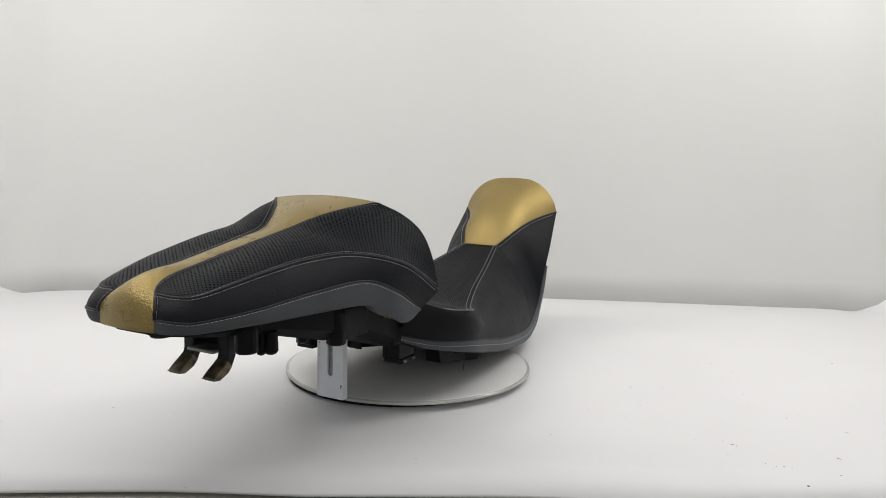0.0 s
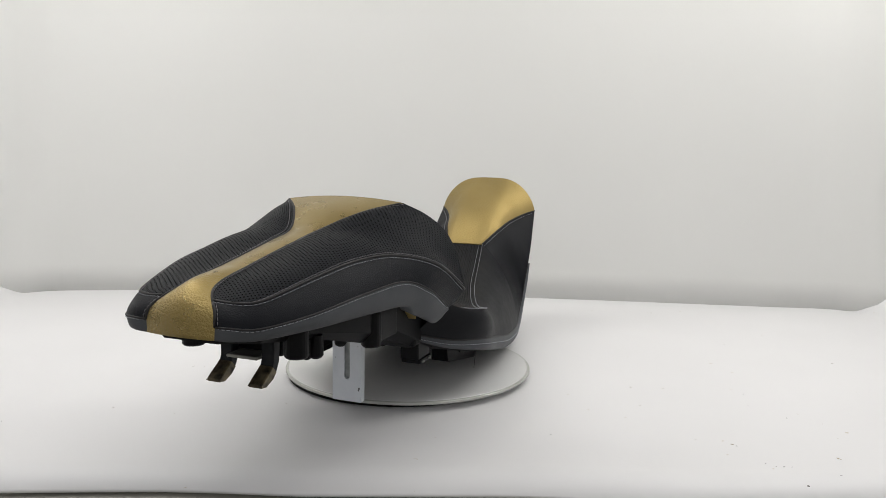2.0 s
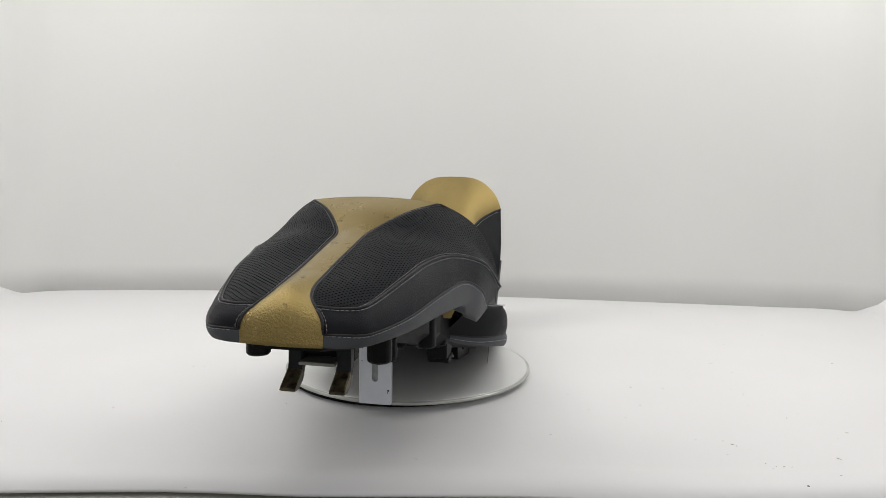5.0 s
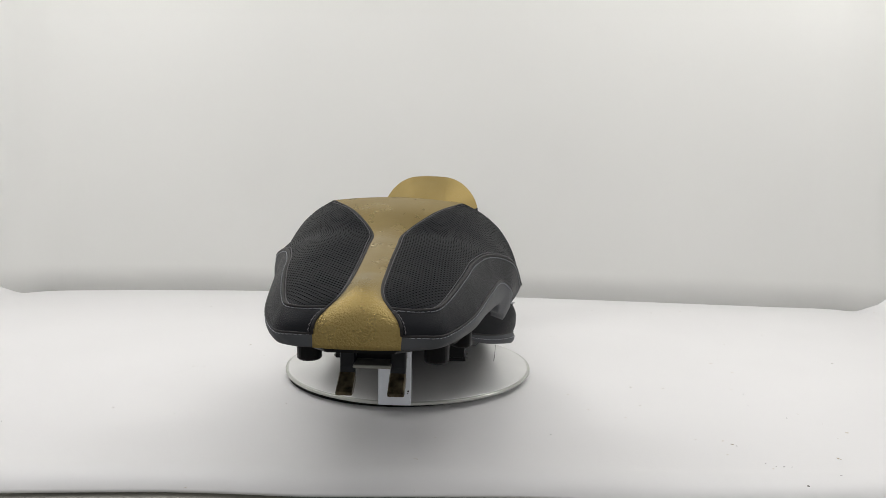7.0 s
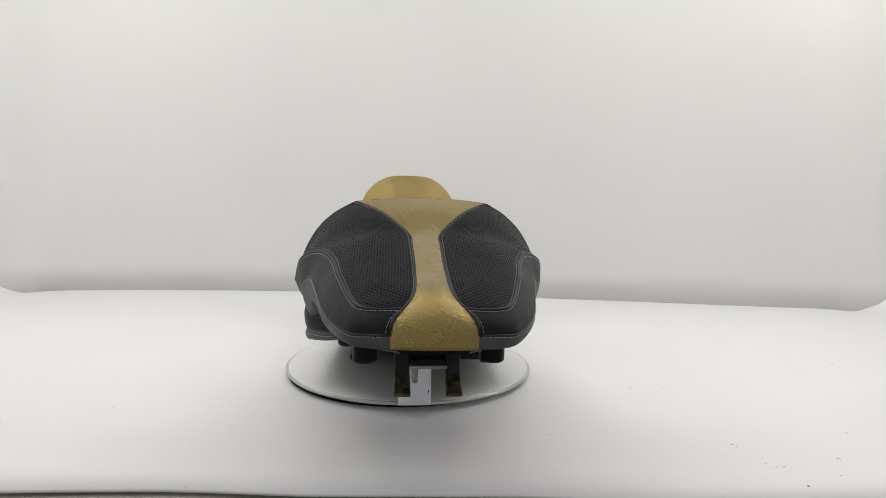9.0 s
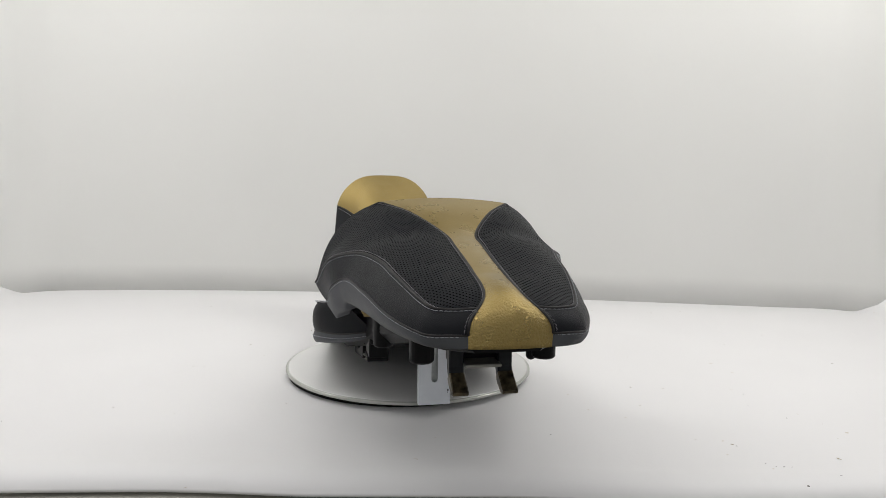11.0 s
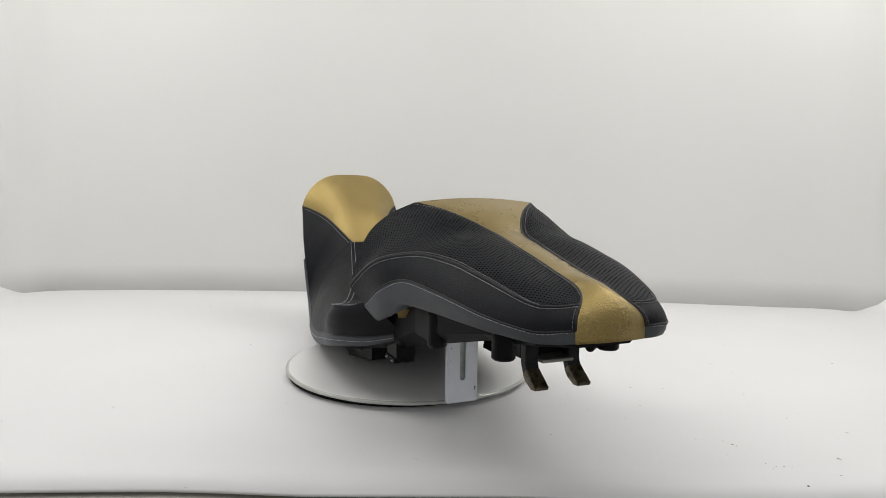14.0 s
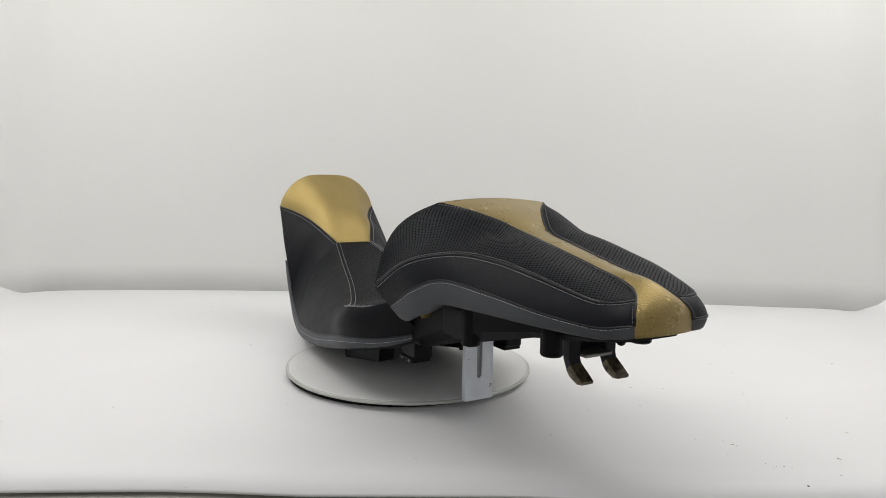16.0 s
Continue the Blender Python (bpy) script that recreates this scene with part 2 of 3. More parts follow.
def revolve(profile, n=64, at=(0, 0, 0)):
    """A turned body: profile of (radius, z), top to bottom."""
    bm = bmesh.new()
    rings = []
    for r, z in profile:
        rings.append([bm.verts.new((at[0] + r * math.cos(2 * math.pi * k / n), at[1] + r * math.sin(2 * math.pi * k / n), at[2] + z)) for k in range(n)])
    for a, b in zip(rings, rings[1:]):
        for k in range(n):
            bm.faces.new((a[k], a[(k + 1) % n], b[(k + 1) % n], b[k]))
    bm.faces.new(rings[0][::-1])
    bm.faces.new(rings[-1])
    bmesh.ops.recalc_face_normals(bm, faces=bm.faces)
    return bm


# ---- the photo set ----
TABLE = -0.012


def back_line(x):
    """Where the backdrop stands, seen from above."""
    x = max(-0.81, min(0.91, x))
    ends = 9.0 * max(0, -0.74 - x) ** 2 + 7.0 * max(0, x - 0.83) ** 2
    return 0.5670 - 0.1089 * x - 0.0984 * x ** 2 + 0.0684 * x ** 3 - ends


def build_set():
    # floor sheet, its sides curl upwards
    rows = []
    bend = [(0.030 * math.sin(a), 0.030 - 0.030 * math.cos(a)) for a in np.linspace(0, 0.60, 7)]
    # the last step is a tall unseen side wall, added to bounce light
    bend += [(0.060, 0.034), (0.10, 0.075), (0.125, 0.14), (0.135, 1.30)]
    prof = [(-0.785 - x, z) for x, z in bend[::-1]] + [(x, 0.0) for x in np.linspace(-0.76, 0.85, 65)] + [(0.878 + x, z) for x, z in bend]
    for v in np.linspace(0, 1, 24):
        line = []
        for x, z in prof:
            front = -0.341 + float(np.interp(x, (-0.5, -0.35, -0.26, -0.20, -0.15, -0.09, -0.04, 0.09, 0.15, 0.25), (-0.002, -0.001, 0.0006, 0.0004, -0.003, -0.0093, -0.0102, -0.0122, -0.018, -0.030)))
            line.append((x, front + (1.0 - front) * v, TABLE + z))
        rows.append(line)
    rows = V(rows)
    nu, ns, _ = rows.shape
    floor = mesh_object("floor", rows.reshape(-1, 3), grid_faces(nu, ns, True), SHEET)
    m = floor.modifiers.new("thickness", "SOLIDIFY")
    m.thickness, m.offset = 0.003, -1
    tagged(floor, "glossy white floor sheet with curled sides and dust", "floor", kind="structure")
    # backdrop with slack vertical waves
    rows = []
    for z in np.linspace(-0.004, 1.75, 30):
        line = []
        for x in np.linspace(-1.7, 1.8, 120):
            wave = 0.010 * math.sin(5.1 * x + 0.6) + 0.006 * math.sin(11 * x + 2 + 0.7 * z)
            line.append((x, back_line(x) + wave * (0.15 + 1.3 * z) + 0.05 * z * z, TABLE + z))
        rows.append(line)
    rows = V(rows)
    nu, ns, _ = rows.shape
    wall = mesh_object("backdrop", rows.reshape(-1, 3), grid_faces(nu, ns, True), CLOTH)
    m = wall.modifiers.new("thickness", "SOLIDIFY")
    m.thickness, m.offset = 0.003, 0
    tagged(wall, "plain off-white cloth backdrop hanging behind the table", "backdrop", kind="structure")
    # dust and scuffs
    rng = random.Random(7)
    verts, faces = [], []
    for k in range(70):
        x, y = rng.uniform(-0.6, 0.8), rng.uniform(-0.30, 0.45)
        if x < 0.2 and rng.random() < 0.55:
            continue
        r = rng.choice((0.0005, 0.0006, 0.0008, 0.0011))
        n = 7
        base_i = len(verts)
        long, turn = rng.choice((1, 1, 1.5, 3)), rng.uniform(0, 3)
        for q in range(n):
            a = 2 * math.pi * q / n
            px, py = r * long * math.cos(a) * rng.uniform(0.7, 1.2), r * math.sin(a) * rng.uniform(0.7, 1.2)
            verts.append((x + px * math.cos(turn) - py * math.sin(turn), y + px * math.sin(turn) + py * math.cos(turn), TABLE + 0.0005))
        faces.append(tuple(range(base_i, base_i + n)))
    dust = mesh_object("dust_specks", verts, faces, DUST, smooth=False)
    tagged(dust, "brown dust specks and scuffs on the white sheet", "dust", kind="stuff")
    # dark grit
    verts, faces = [], []
    for x, y, r in ((0.348, -0.341, 0.0013), (0.146, -0.225, 0.0008), (0.355, -0.303, 0.0006), (0.390, -0.321, 0.0006), (-0.348, 0.023, 0.0007), (0.410, -0.097, 0.0007), (0.396, -0.137, 0.0006), (0.420, -0.177, 0.0006), (0.334, -0.295, 0.0006), (0.341, -0.301, 0.0006), (0.348, -0.302, 0.0007), (0.326, -0.254, 0.0006), (0.391, -0.321, 0.0005), (-0.421, -0.188, 0.0006)):
        ring = [(x + r * rng.uniform(0.8, 1.3) * math.cos(a), y + r * rng.uniform(0.8, 1.3) * math.sin(a), TABLE + 0.0003) for a in np.linspace(0, 5.4, 7)]
        k = len(verts)
        verts += ring + [(x, y, TABLE + r * 0.7)]
        faces += [(k + q, k + (q + 1) % 7, k + 7) for q in range(7)]
    grit = mesh_object("grit", verts, faces, GRIT, smooth=False)
    tagged(grit, "dark grains of grit on the white sheet", "grit", kind="stuff")
    bm = bmesh.new()
    block(bm, -1.6, -0.75, TABLE - 0.06, 1.7, 1.5, TABLE - 0.006, 0.004)
    desk = part("desk", bm, DESK)
    tagged(desk, "grey-brown desk top under the white floor sheet", "desk", kind="structure")


# ---- the turntable ----


def build_turntable():
    base = thing("turntable_stand", "black round base under the turning disc", "turntable stand")
    part("drum", revolve([(0.1455, -0.0050), (0.1472, -0.0056), (0.1470, TABLE + 0.0005), (0.144, TABLE)], 96, (-0.0105, 0.0030, 0)), BASE, base)
    table = thing("turntable", "grey-white turning disc with a metal edge", "turntable")
    part("disc", revolve([(0.1565, 0.0), (0.1572, -0.0006), (0.1572, -0.004), (0.156, -0.0045)], 128), DISC, table)
    part("rim", revolve([(0.1575, -0.0004), (0.1594, -0.0006), (0.1600, -0.0012), (0.1600, -0.0036), (0.1590, -0.0044), (0.12, -0.0044)], 128), RIM, table, "pale metal edge ring")
    return table


def build_bracket():
    br = thing("support_bracket", "white slotted steel bracket standing on the disc edge", "bracket")
    # slotted face
    bm = bmesh.new()
    x, y0, hw, top, t = 0.1690, 0.0004, 0.0168, 0.088, 0.002
    s0, s1, sw = 0.0250, 0.076, 0.0036
    outer = [(-hw, 0.0002), (hw, 0.0002), (hw, top), (-hw, top)]
    hole = [(sw * math.cos(a), s0 + sw + sw * math.sin(a)) for a in np.linspace(math.pi, 2 * math.pi, 9)]
    hole += [(sw * math.cos(a), s1 - sw + sw * math.sin(a)) for a in np.linspace(0, math.pi, 9)]
    ov = [bm.verts.new((x, y0 + p[0], p[1])) for p in outer]
    hv = [bm.verts.new((x, y0 + p[0], p[1])) for p in hole]
    edges = [bm.edges.new((q[k], q[(k + 1) % len(q)])) for q in (ov, hv) for k in range(len(q))]
    bmesh.ops.triangle_fill(bm, use_beauty=True, edges=edges)
    geo = bmesh.ops.extrude_face_region(bm, geom=bm.faces[:])
    bmesh.ops.translate(bm, verts=[g for g in geo["geom"] if isinstance(g, bmesh.types.BMVert)], vec=(t, 0, 0))
    bmesh.ops.recalc_face_normals(bm, faces=bm.faces)
    part("slotted_plate", bm, STEEL, br)
    for side in (-1, 1):
        bm = bmesh.new()
        block(bm, 0.1630, y0 + side * hw - 0.001, 0.0003, 0.1714, y0 + side * hw + 0.001, top, 0.0006)
        part("flange", bm, STEEL, br)
    bm = bmesh.new()
    block(bm, 0.1655, y0 - 0.0060, 0.0240, 0.1670, y0 + 0.0060, top - 0.004, 0.0005)
    part("clamp_strip", bm, ZINC, br, "grey zinc strip behind the slot")
    bm = bmesh.new()
    block(bm, 0.150, y0 - 0.0165, top - 0.002, 0.1715, y0 + 0.0165, top, 0.0006)
    part("top_plate", bm, STEEL, br)
    for y, z, r in ((-0.0142, 0.062, 0.0007), (-0.0146, 0.048, 0.0005), (0.0150, 0.016, 0.0011), (0.0143, 0.0135, 0.0007)):
        v, f = tube([(0.1708, y0 + y, z), (0.17125, y0 + y + 0.0002, z)], r, 7)
        mesh_object("paint_chip", v, f, BASE, br, "dark chip in the paint")
    return br


# ---- the seat ----
YC = 0.0033
# the upholstery sits a little askew on its base
ASKEW = pose(0, 0.0038, 0.1, 0, 0, -0.269) @ pose(0, 0, -0.1, -0.281, 0, 0)
G_LINE = [(0.4274, 0.0311, 0.1305), (0.4247, 0.0300, 0.1488), (0.4060, 0.0148, 0.1650), (0.3593, 0.0122, 0.1757), (0.2978, 0.0128, 0.1884), (0.2610, 0.0153, 0.1963), (0.2163, 0.0400, 0.2126), (0.1840, 0.0678, 0.2215)]
S_LINE = [(0.4183, 0.0208, 0.1571), (0.4152, 0.0423, 0.1563), (0.4036, 0.0571, 0.1584), (0.3510, 0.0718, 0.1709), (0.3071, 0.0800, 0.1775), (0.2616, 0.0950, 0.1785), (0.2136, 0.1185, 0.1658), (0.1675, 0.1303, 0.1362)]
T_LINE = [(0.4261, 0.0306, 0.1400), (0.4262, 0.0450, 0.1405), (0.4150, 0.0622, 0.1398), (0.3735, 0.0806, 0.1444), (0.3138, 0.0936, 0.1518), (0.2595, 0.1049, 0.1548), (0.2240, 0.1172, 0.1418), (0.1816, 0.1178, 0.1174)]
B_LINE = [(0.4275, 0.0311, 0.1306), (0.4250, 0.0455, 0.1306), (0.4122, 0.0615, 0.1308), (0.3666, 0.0802, 0.1320), (0.3052, 0.0917, 0.1320), (0.2541, 0.1035, 0.1311), (0.2377, 0.1038, 0.1201), (0.2191, 0.1090, 0.1135), (0.2040, 0.1100, 0.1058), (0.1887, 0.1120, 0.1068), (0.1813, 0.1176, 0.1172)]
H_LINE = [G_LINE[-1], (0.1706, 0.0884, 0.2097), (0.1632, 0.1065, 0.1931), (0.1648, 0.1205, 0.1692), S_LINE[-1]]
GR_LINE = [(-0.3218, 0.0824, 0.1892), (-0.3025, 0.0682, 0.1834), (-0.2733, 0.0535, 0.1737), (-0.2403, 0.0442, 0.1615), (-0.2035, 0.0281, 0.1394)]
PP_LINE = [(-0.2037, 0.0282, 0.1397), (-0.1323, 0.0456, 0.1167), (-0.0485, 0.0681, 0.0990), (0.0286, 0.0976, 0.0904), (0.0843, 0.1308, 0.1000), (0.1137, 0.1159, 0.1033), (0.1453, 0.1007, 0.1147)]
TT_LINE = [(-0.2578, 0.0903, 0.1075), (-0.2469, 0.0886, 0.0826), (-0.2410, 0.0868, 0.0568), (-0.2233, 0.0875, 0.0389), (-0.1932, 0.0930, 0.0293), (-0.1530, 0.1015, 0.0272), (-0.0957, 0.1115, 0.0335), (-0.0283, 0.1205, 0.0430), (0.0313, 0.1250, 0.0555), (0.0870, 0.1270, 0.0660), (0.1268, 0.1026, 0.0708), (0.1521, 0.0673, 0.0788)]
TB_LINE = [(-0.2620, 0.0888, 0.1077), (-0.2642, 0.0871, 0.0754), (-0.2560, 0.0853, 0.0470), (-0.2406, 0.0860, 0.0205), (-0.2035, 0.0915, 0.0085), (-0.1580, 0.1000, 0.0090), (-0.1000, 0.1100, 0.0160), (-0.0310, 0.1190, 0.0262), (0.0295, 0.1235, 0.0386), (0.0851, 0.1255, 0.0518), (0.1256, 0.0971, 0.0603), (0.1489, 0.0636, 0.0717)]
E_LINE = [(-0.3217, 0.0822, 0.1894), (-0.2998, 0.0857, 0.1629), (-0.2769, 0.0893, 0.1354), (-0.2581, 0.0913, 0.1069)]
TOP_LINE = [GR_LINE[0], (-0.3225, 0.0773, 0.2040), (-0.3232, 0.0672, 0.2193), (-0.3242, 0.0522, 0.2327), (-0.3257, 0.0341, 0.2407), (-0.3272, 0.016, 0.2429), (-0.3277, 0.0, 0.2432)]


def soften(q, k):
    """Rounds the corners of a line of points; its ends stay."""
    pad = np.concatenate([q[:1].repeat(k, 0), q, q[-1:].repeat(k, 0)])
    out = sum(pad[i:i + len(q)] for i in range(2 * k + 1)) / (2 * k + 1)
    ramp_ = np.clip(np.minimum(np.arange(len(q)), np.arange(len(q))[::-1]) / (2.0 * k), 0, 1).reshape((-1,) + (1,) * (q.ndim - 1))
    return q + (out - q) * ramp_


def normals(rows, col, away):
    tu, ts = np.gradient(rows, axis=0)[:, col], np.gradient(rows, axis=1)[:, col]
    n = unit(np.cross(tu, ts))
    return n * np.where((n * V(away)).sum(-1, keepdims=True) < 0, -1, 1)


def seams(name, path, normal, mat, parents, **kw):
    for side, parent in zip((1, -1), parents):
        v, f = stitches(path, normal, **kw)
        v = V(v) * V([1, side, 1])
        mesh_object(name, v, f, mat, parent)


def build_seat():
    seat = thing("motorcycle_seat", "black and gold stitched leather motorcycle seat on a bracket", "motorcycle seat")
    # gold centre strip
    g = curve(G_LINE, 90)
    ns = 33
    tan = unit(np.gradient(g * V([1, 0, 1]), axis=0))
    nrm = np.stack([tan[:, 2], 0 * tan[:, 0], -tan[:, 0]], 1)
    u = np.linspace(0, 1, len(g))
    crown = np.interp(u, [0, 0.08, 0.17, 0.3, 0.7, 1], [0.004, 0.0072, 0.006, 0.0015, 0.002, 0.0048])
    s = np.linspace(1, -1, ns)
    rows = g[:, None] * V([1, 0, 1]) + (s[None, :, None] * g[:, 1][:, None, None]) * V([0, 1, 0])
    rows = rows + nrm[:, None] * (crown[:, None] * (1 - s[None] ** 2))[..., None]
    # tuck under the nose
    tuck = rows[:1] + V([[[-0.020, 0, -0.004]]])
    rows = np.concatenate([tuck, rows])
    strip = mesh_object("centre_strip", rows.reshape(-1, 3), grid_faces(*rows.shape[:2]), GOLD, seat, "gold pebbled leather centre strip", sheet(rows))
    # perforated panels
    j = int(np.argmin(np.linalg.norm(g - V(S_LINE[0]), axis=1)))
    a = even(g[j:], 90)
    b = curve(S_LINE, 600)[np.interp(np.linspace(0, 1, 90), [0, 0.05, 1], [0, 72, 599]).astype(int)]
    h = curve(H_LINE, 23)
    c = curve(T_LINE, 600)[np.interp(np.linspace(0, 1, 90), [0, 0.05, 1], [0, 72, 599]).astype(int)]
    d = curve(B_LINE, 90)
    # the lines meet on the front seam
    w = np.clip(1 - np.linspace(0, 1, 90) / 0.10, 0, 1)[:, None] ** 2
    jt = int(np.argmin(np.linalg.norm(g[:j] - V(T_LINE[0]), axis=1)))
    b = b + (g[j] - b[0]) * w
    c = c + (g[jt] - c[0]) * w
    d = d + (g[0] - d[0]) * w
    rows = loft(a, b, 23, np.interp(np.linspace(0, 1, 90), [0, 0.06, 0.15, 0.3, 0.45, 0.6, 0.8, 1], [0.0006, 0.0013, 0.0032, 0.0043, 0.0076, 0.0095, 0.013, 0.0185]), (0.15, 0.6, 0.8), np.interp(np.linspace(0, 1, 90), [0, 0.35, 0.7, 1], [1.5, 1.29, 0.62, 0.55]))
    blend = np.clip((np.linspace(0, 1, 90) - 0.72) / 0.28, 0, 1)[:, None, None] ** 2
    rows = rows + (h - rows[-1])[None] * blend
    panels = both("perforated_panel", rows, PERF, seat, "black perforated leather panel")
    upper = rows
    nb = normals(rows, -2, (0, 1, 0.4))
    inner = rows[:, -2] * 0.75 + rows[:, -1] * 0.25
    seams("stitching", inner, nb, DARKTHREAD, panels)
    na = normals(rows, 1, (0, 0.3, 1))
    seams("stitching", rows[:, 0] * 0.35 + rows[:, 1] * 0.65, na, DARKTHREAD, panels)
    # side bands below the seam
    rows = loft(b, c, 15, np.interp(np.linspace(0, 1, 90), [0, 0.06, 0.15, 0.5, 0.8, 1], [0.0012, 0.0012, 0.0016, 0.0016, 0.0013, 0.0012]), (0.2, 1, 0.1))
    lead = even(g[jt:j + 1][::-1], 15)
    rows = rows + (lead - rows[0])[None] * w[:, None]
    bands = both("side_band", rows, BLACK, seat, "smooth black leather side band")
    nb2 = normals(rows, 2, (0.2, 1, 0.2))
    seams("stitching", rows[:, 0] * 0.0 + rows[:, 2] * 0.35 + rows[:, 1] * 0.65, nb2, THREAD, bands)
    seams("stitching", (rows[0] * 0.68 + rows[1] * 0.32)[1:], V([[0.7, 0.7, 0.1]]).repeat(14, 0), DARKTHREAD, bands, lift=0.0006)
    # grey lower trims
    rows = loft(c, d, 11, 0.002, (0.1, 1, -0.2))
    rows = rows + (even(g[:jt + 1][::-1], 11) - rows[0])[None] * w[:, None]
    under = rows[:, -1:] + V([0, -0.012, 0.004])
    rows = np.concatenate([rows, under], axis=1)
    trims = both("lower_trim", rows, GREY, seat, "grey leather lower trim")
    nt = normals(rows, 2, (0.1, 1, 0))
    seams("stitching", rows[:, 1], nt, THREAD, trims)
    # piping in the seams
    for line, rad in ((g[3:-1], 0.0012), (g[4:j], 0.0014), (b, 0.0011), (c, 0.0009)):
        for side in (1, -1):
            v, f = tube(line * V([1, side, 1]), rad, 7)
            mesh_object("piping", v, f, WELT, seat)
    # rear face of the raised cushion
    hh = np.concatenate([h, even(V([H_LINE[-1], (0.172, 0.110, 0.118), (0.150, 0.085, 0.098)]), 12)[1:]])
    ss = np.linspace(1, -1, 41)
    k = np.linspace(0, 1, len(hh))
    back = hh[:, None] * V([1, 0, 1]) + (ss[None, :, None] * hh[:, 1][:, None, None]) * V([0, 1, 0])
    bow = (1 - ss[None] ** 2)
    back[..., 0] -= bow * np.interp(k, [0, 0.3, 0.7, 1], [0.0, 0.022, 0.030, 0.02])[:, None]
    back[..., 2] += bow * np.interp(k, [0, 0.3, 1], [0.0048, 0.003, 0.0])[:, None]
    for name, lo, hi, mat, lab in (("rear_panel", 0, 5, PERF, "black perforated leather rear"), ("rear_strip", 4, 37, GOLD_END, "gold leather rear strip"), ("rear_panel", 36, 41, PERF, "black perforated leather rear")):
        r = back[:, lo:hi]
        mesh_object(name, r.reshape(-1, 3), grid_faces(*r.shape[:2], True), mat, seat, lab, sheet(r))

    # lower cushion: perforated top
    p5 = curve(PP_LINE[:5], 64)
    p = soften(np.concatenate([p5, even(V(PP_LINE[4:]), 21)[1:]]), 3)
    ss = np.linspace(1, -1, 41)
    rows = p[:, None] * V([1, 0, 1]) + (ss[None, :, None] * p[:, 1][:, None, None]) * V([0, 1, 0])
    rows[..., 2] += (1 - ss[None] ** 2) * np.interp(np.linspace(0, 1, 84), [0, 0.3, 1], [0, 0.004, 0.006])[:, None]
    low = mesh_object("low_seat_panel", rows.reshape(-1, 3), grid_faces(*rows.shape[:2], True), PERF, seat, "black perforated leather seat panel", sheet(rows))
    up = np.repeat(V([[0, 0.3, 0.95]]), 84, 0)
    for off in (-0.0042, 0.0012):
        along = unit(np.gradient(p, axis=0) * V([1, 1, 0]))
        q = p + np.stack([-along[:, 1], along[:, 0], 0 * along[:, 0]], 1) * off + V([0, 0, 0.0006])
        seams("stitching", q[:76], up[:76], THREAD, (low, low))
    # gold raised end
    gr = curve(GR_LINE, 40)[::-1]
    top = curve(TOP_LINE, 21)
    top = np.concatenate([top, mirror(top[::-1])[1:]])
    tt = np.linspace(0, 1, 41)
    chord = top[0] * (1 - tt[:, None]) + top[-1] * tt[:, None]
    vv = np.linspace(0, 1, 40)
    ends = np.stack([gr, mirror(gr)], 1)
    rows = ends[:, :1] * (1 - tt[None, :, None]) + ends[:, 1:] * tt[None, :, None]
    rows = rows + (top - chord)[None] * (vv ** 1.05)[:, None, None]
    rows[..., 0] += (np.sin(np.pi * tt)[None] * np.sin(np.pi * vv)[:, None]) * 0.006
    mesh_object("raised_end", rows.reshape(-1, 3), grid_faces(*rows.shape[:2], True), GOLD_END, seat, "gold pebbled leather raised end", sheet(rows))
    raised = seat.children[-1]
    seams("stitching", (curve(GR_LINE, 40) + V([0.0005, -0.0030, 0.0012]))[2:], np.repeat(V([[0.6, 0.3, 0.7]]), 38, 0), GOLDTHREAD, (raised, raised))
    v, f = tube([(GR_LINE[-1][0] + 0.0006, y, GR_LINE[-1][2] + 0.0006) for y in np.linspace(-GR_LINE[-1][1], GR_LINE[-1][1], 9)], 0.0010, 7)
    mesh_object("piping", v, f, GOLD_END, seat, "folded gold edge")
    # side panels of the lower cushion
    t2 = curve(TT_LINE, 120)
    t5 = curve(TT_LINE, 600)
    k1 = int(np.argmin(np.linalg.norm(t5 - V(TT_LINE[4]), axis=1)))
    k2 = int(np.argmin(np.linalg.norm(t5 - V(TT_LINE[9]), axis=1)))
    a = np.concatenate([curve(GR_LINE, 36), p[1:]])
    side_edge = np.concatenate([even(V([GR_LINE[0], *E_LINE[1:3], TT_LINE[0]]), 60), t5[1:k1 + 1]])
    b = np.concatenate([even(side_edge, 36), even(t5[k1:k2 + 1], 64)[1:], even(t5[k2:], 21)[1:]])
    n_a = len(a)
    rows = loft(a, b, 25, np.interp(np.linspace(0, 1, n_a), [0, 0.12, 0.3, 0.5, 0.75, 0.9, 1], [0.0, 0.004, 0.012, 0.013, 0.009, 0.005, 0.002]), (0, 1, 0.3), 0.85)
    keep = np.clip((np.linspace(0, 1, 25) - 0.6) / 0.4, 0, 1)[None, :, None] * np.ones((n_a, 1, 1))
    keep[:60] = 1
    rows = rows * keep + soften(rows, 5) * (1 - keep)
    rows[:, 0] = a
    sides = both("side_panel", rows, MATT, seat, "matt black leather side panel")
    for side in (1, -1):
        for line in (curve(GR_LINE, 40), t2):
            v, f = tube(line * V([1, side, 1]), 0.0011, 7)
            mesh_object("piping", v, f, WELT, seat)
    ng = np.repeat(V([[0.3, 0.5, 0.8]]), 40, 0)
    seams("stitching", (curve(GR_LINE, 40) + V([0.002, 0.004, -0.002]))[3:], ng[3:], THREAD, sides)
    # grey trim of the lower cushion
    b2 = curve(TB_LINE, 120)
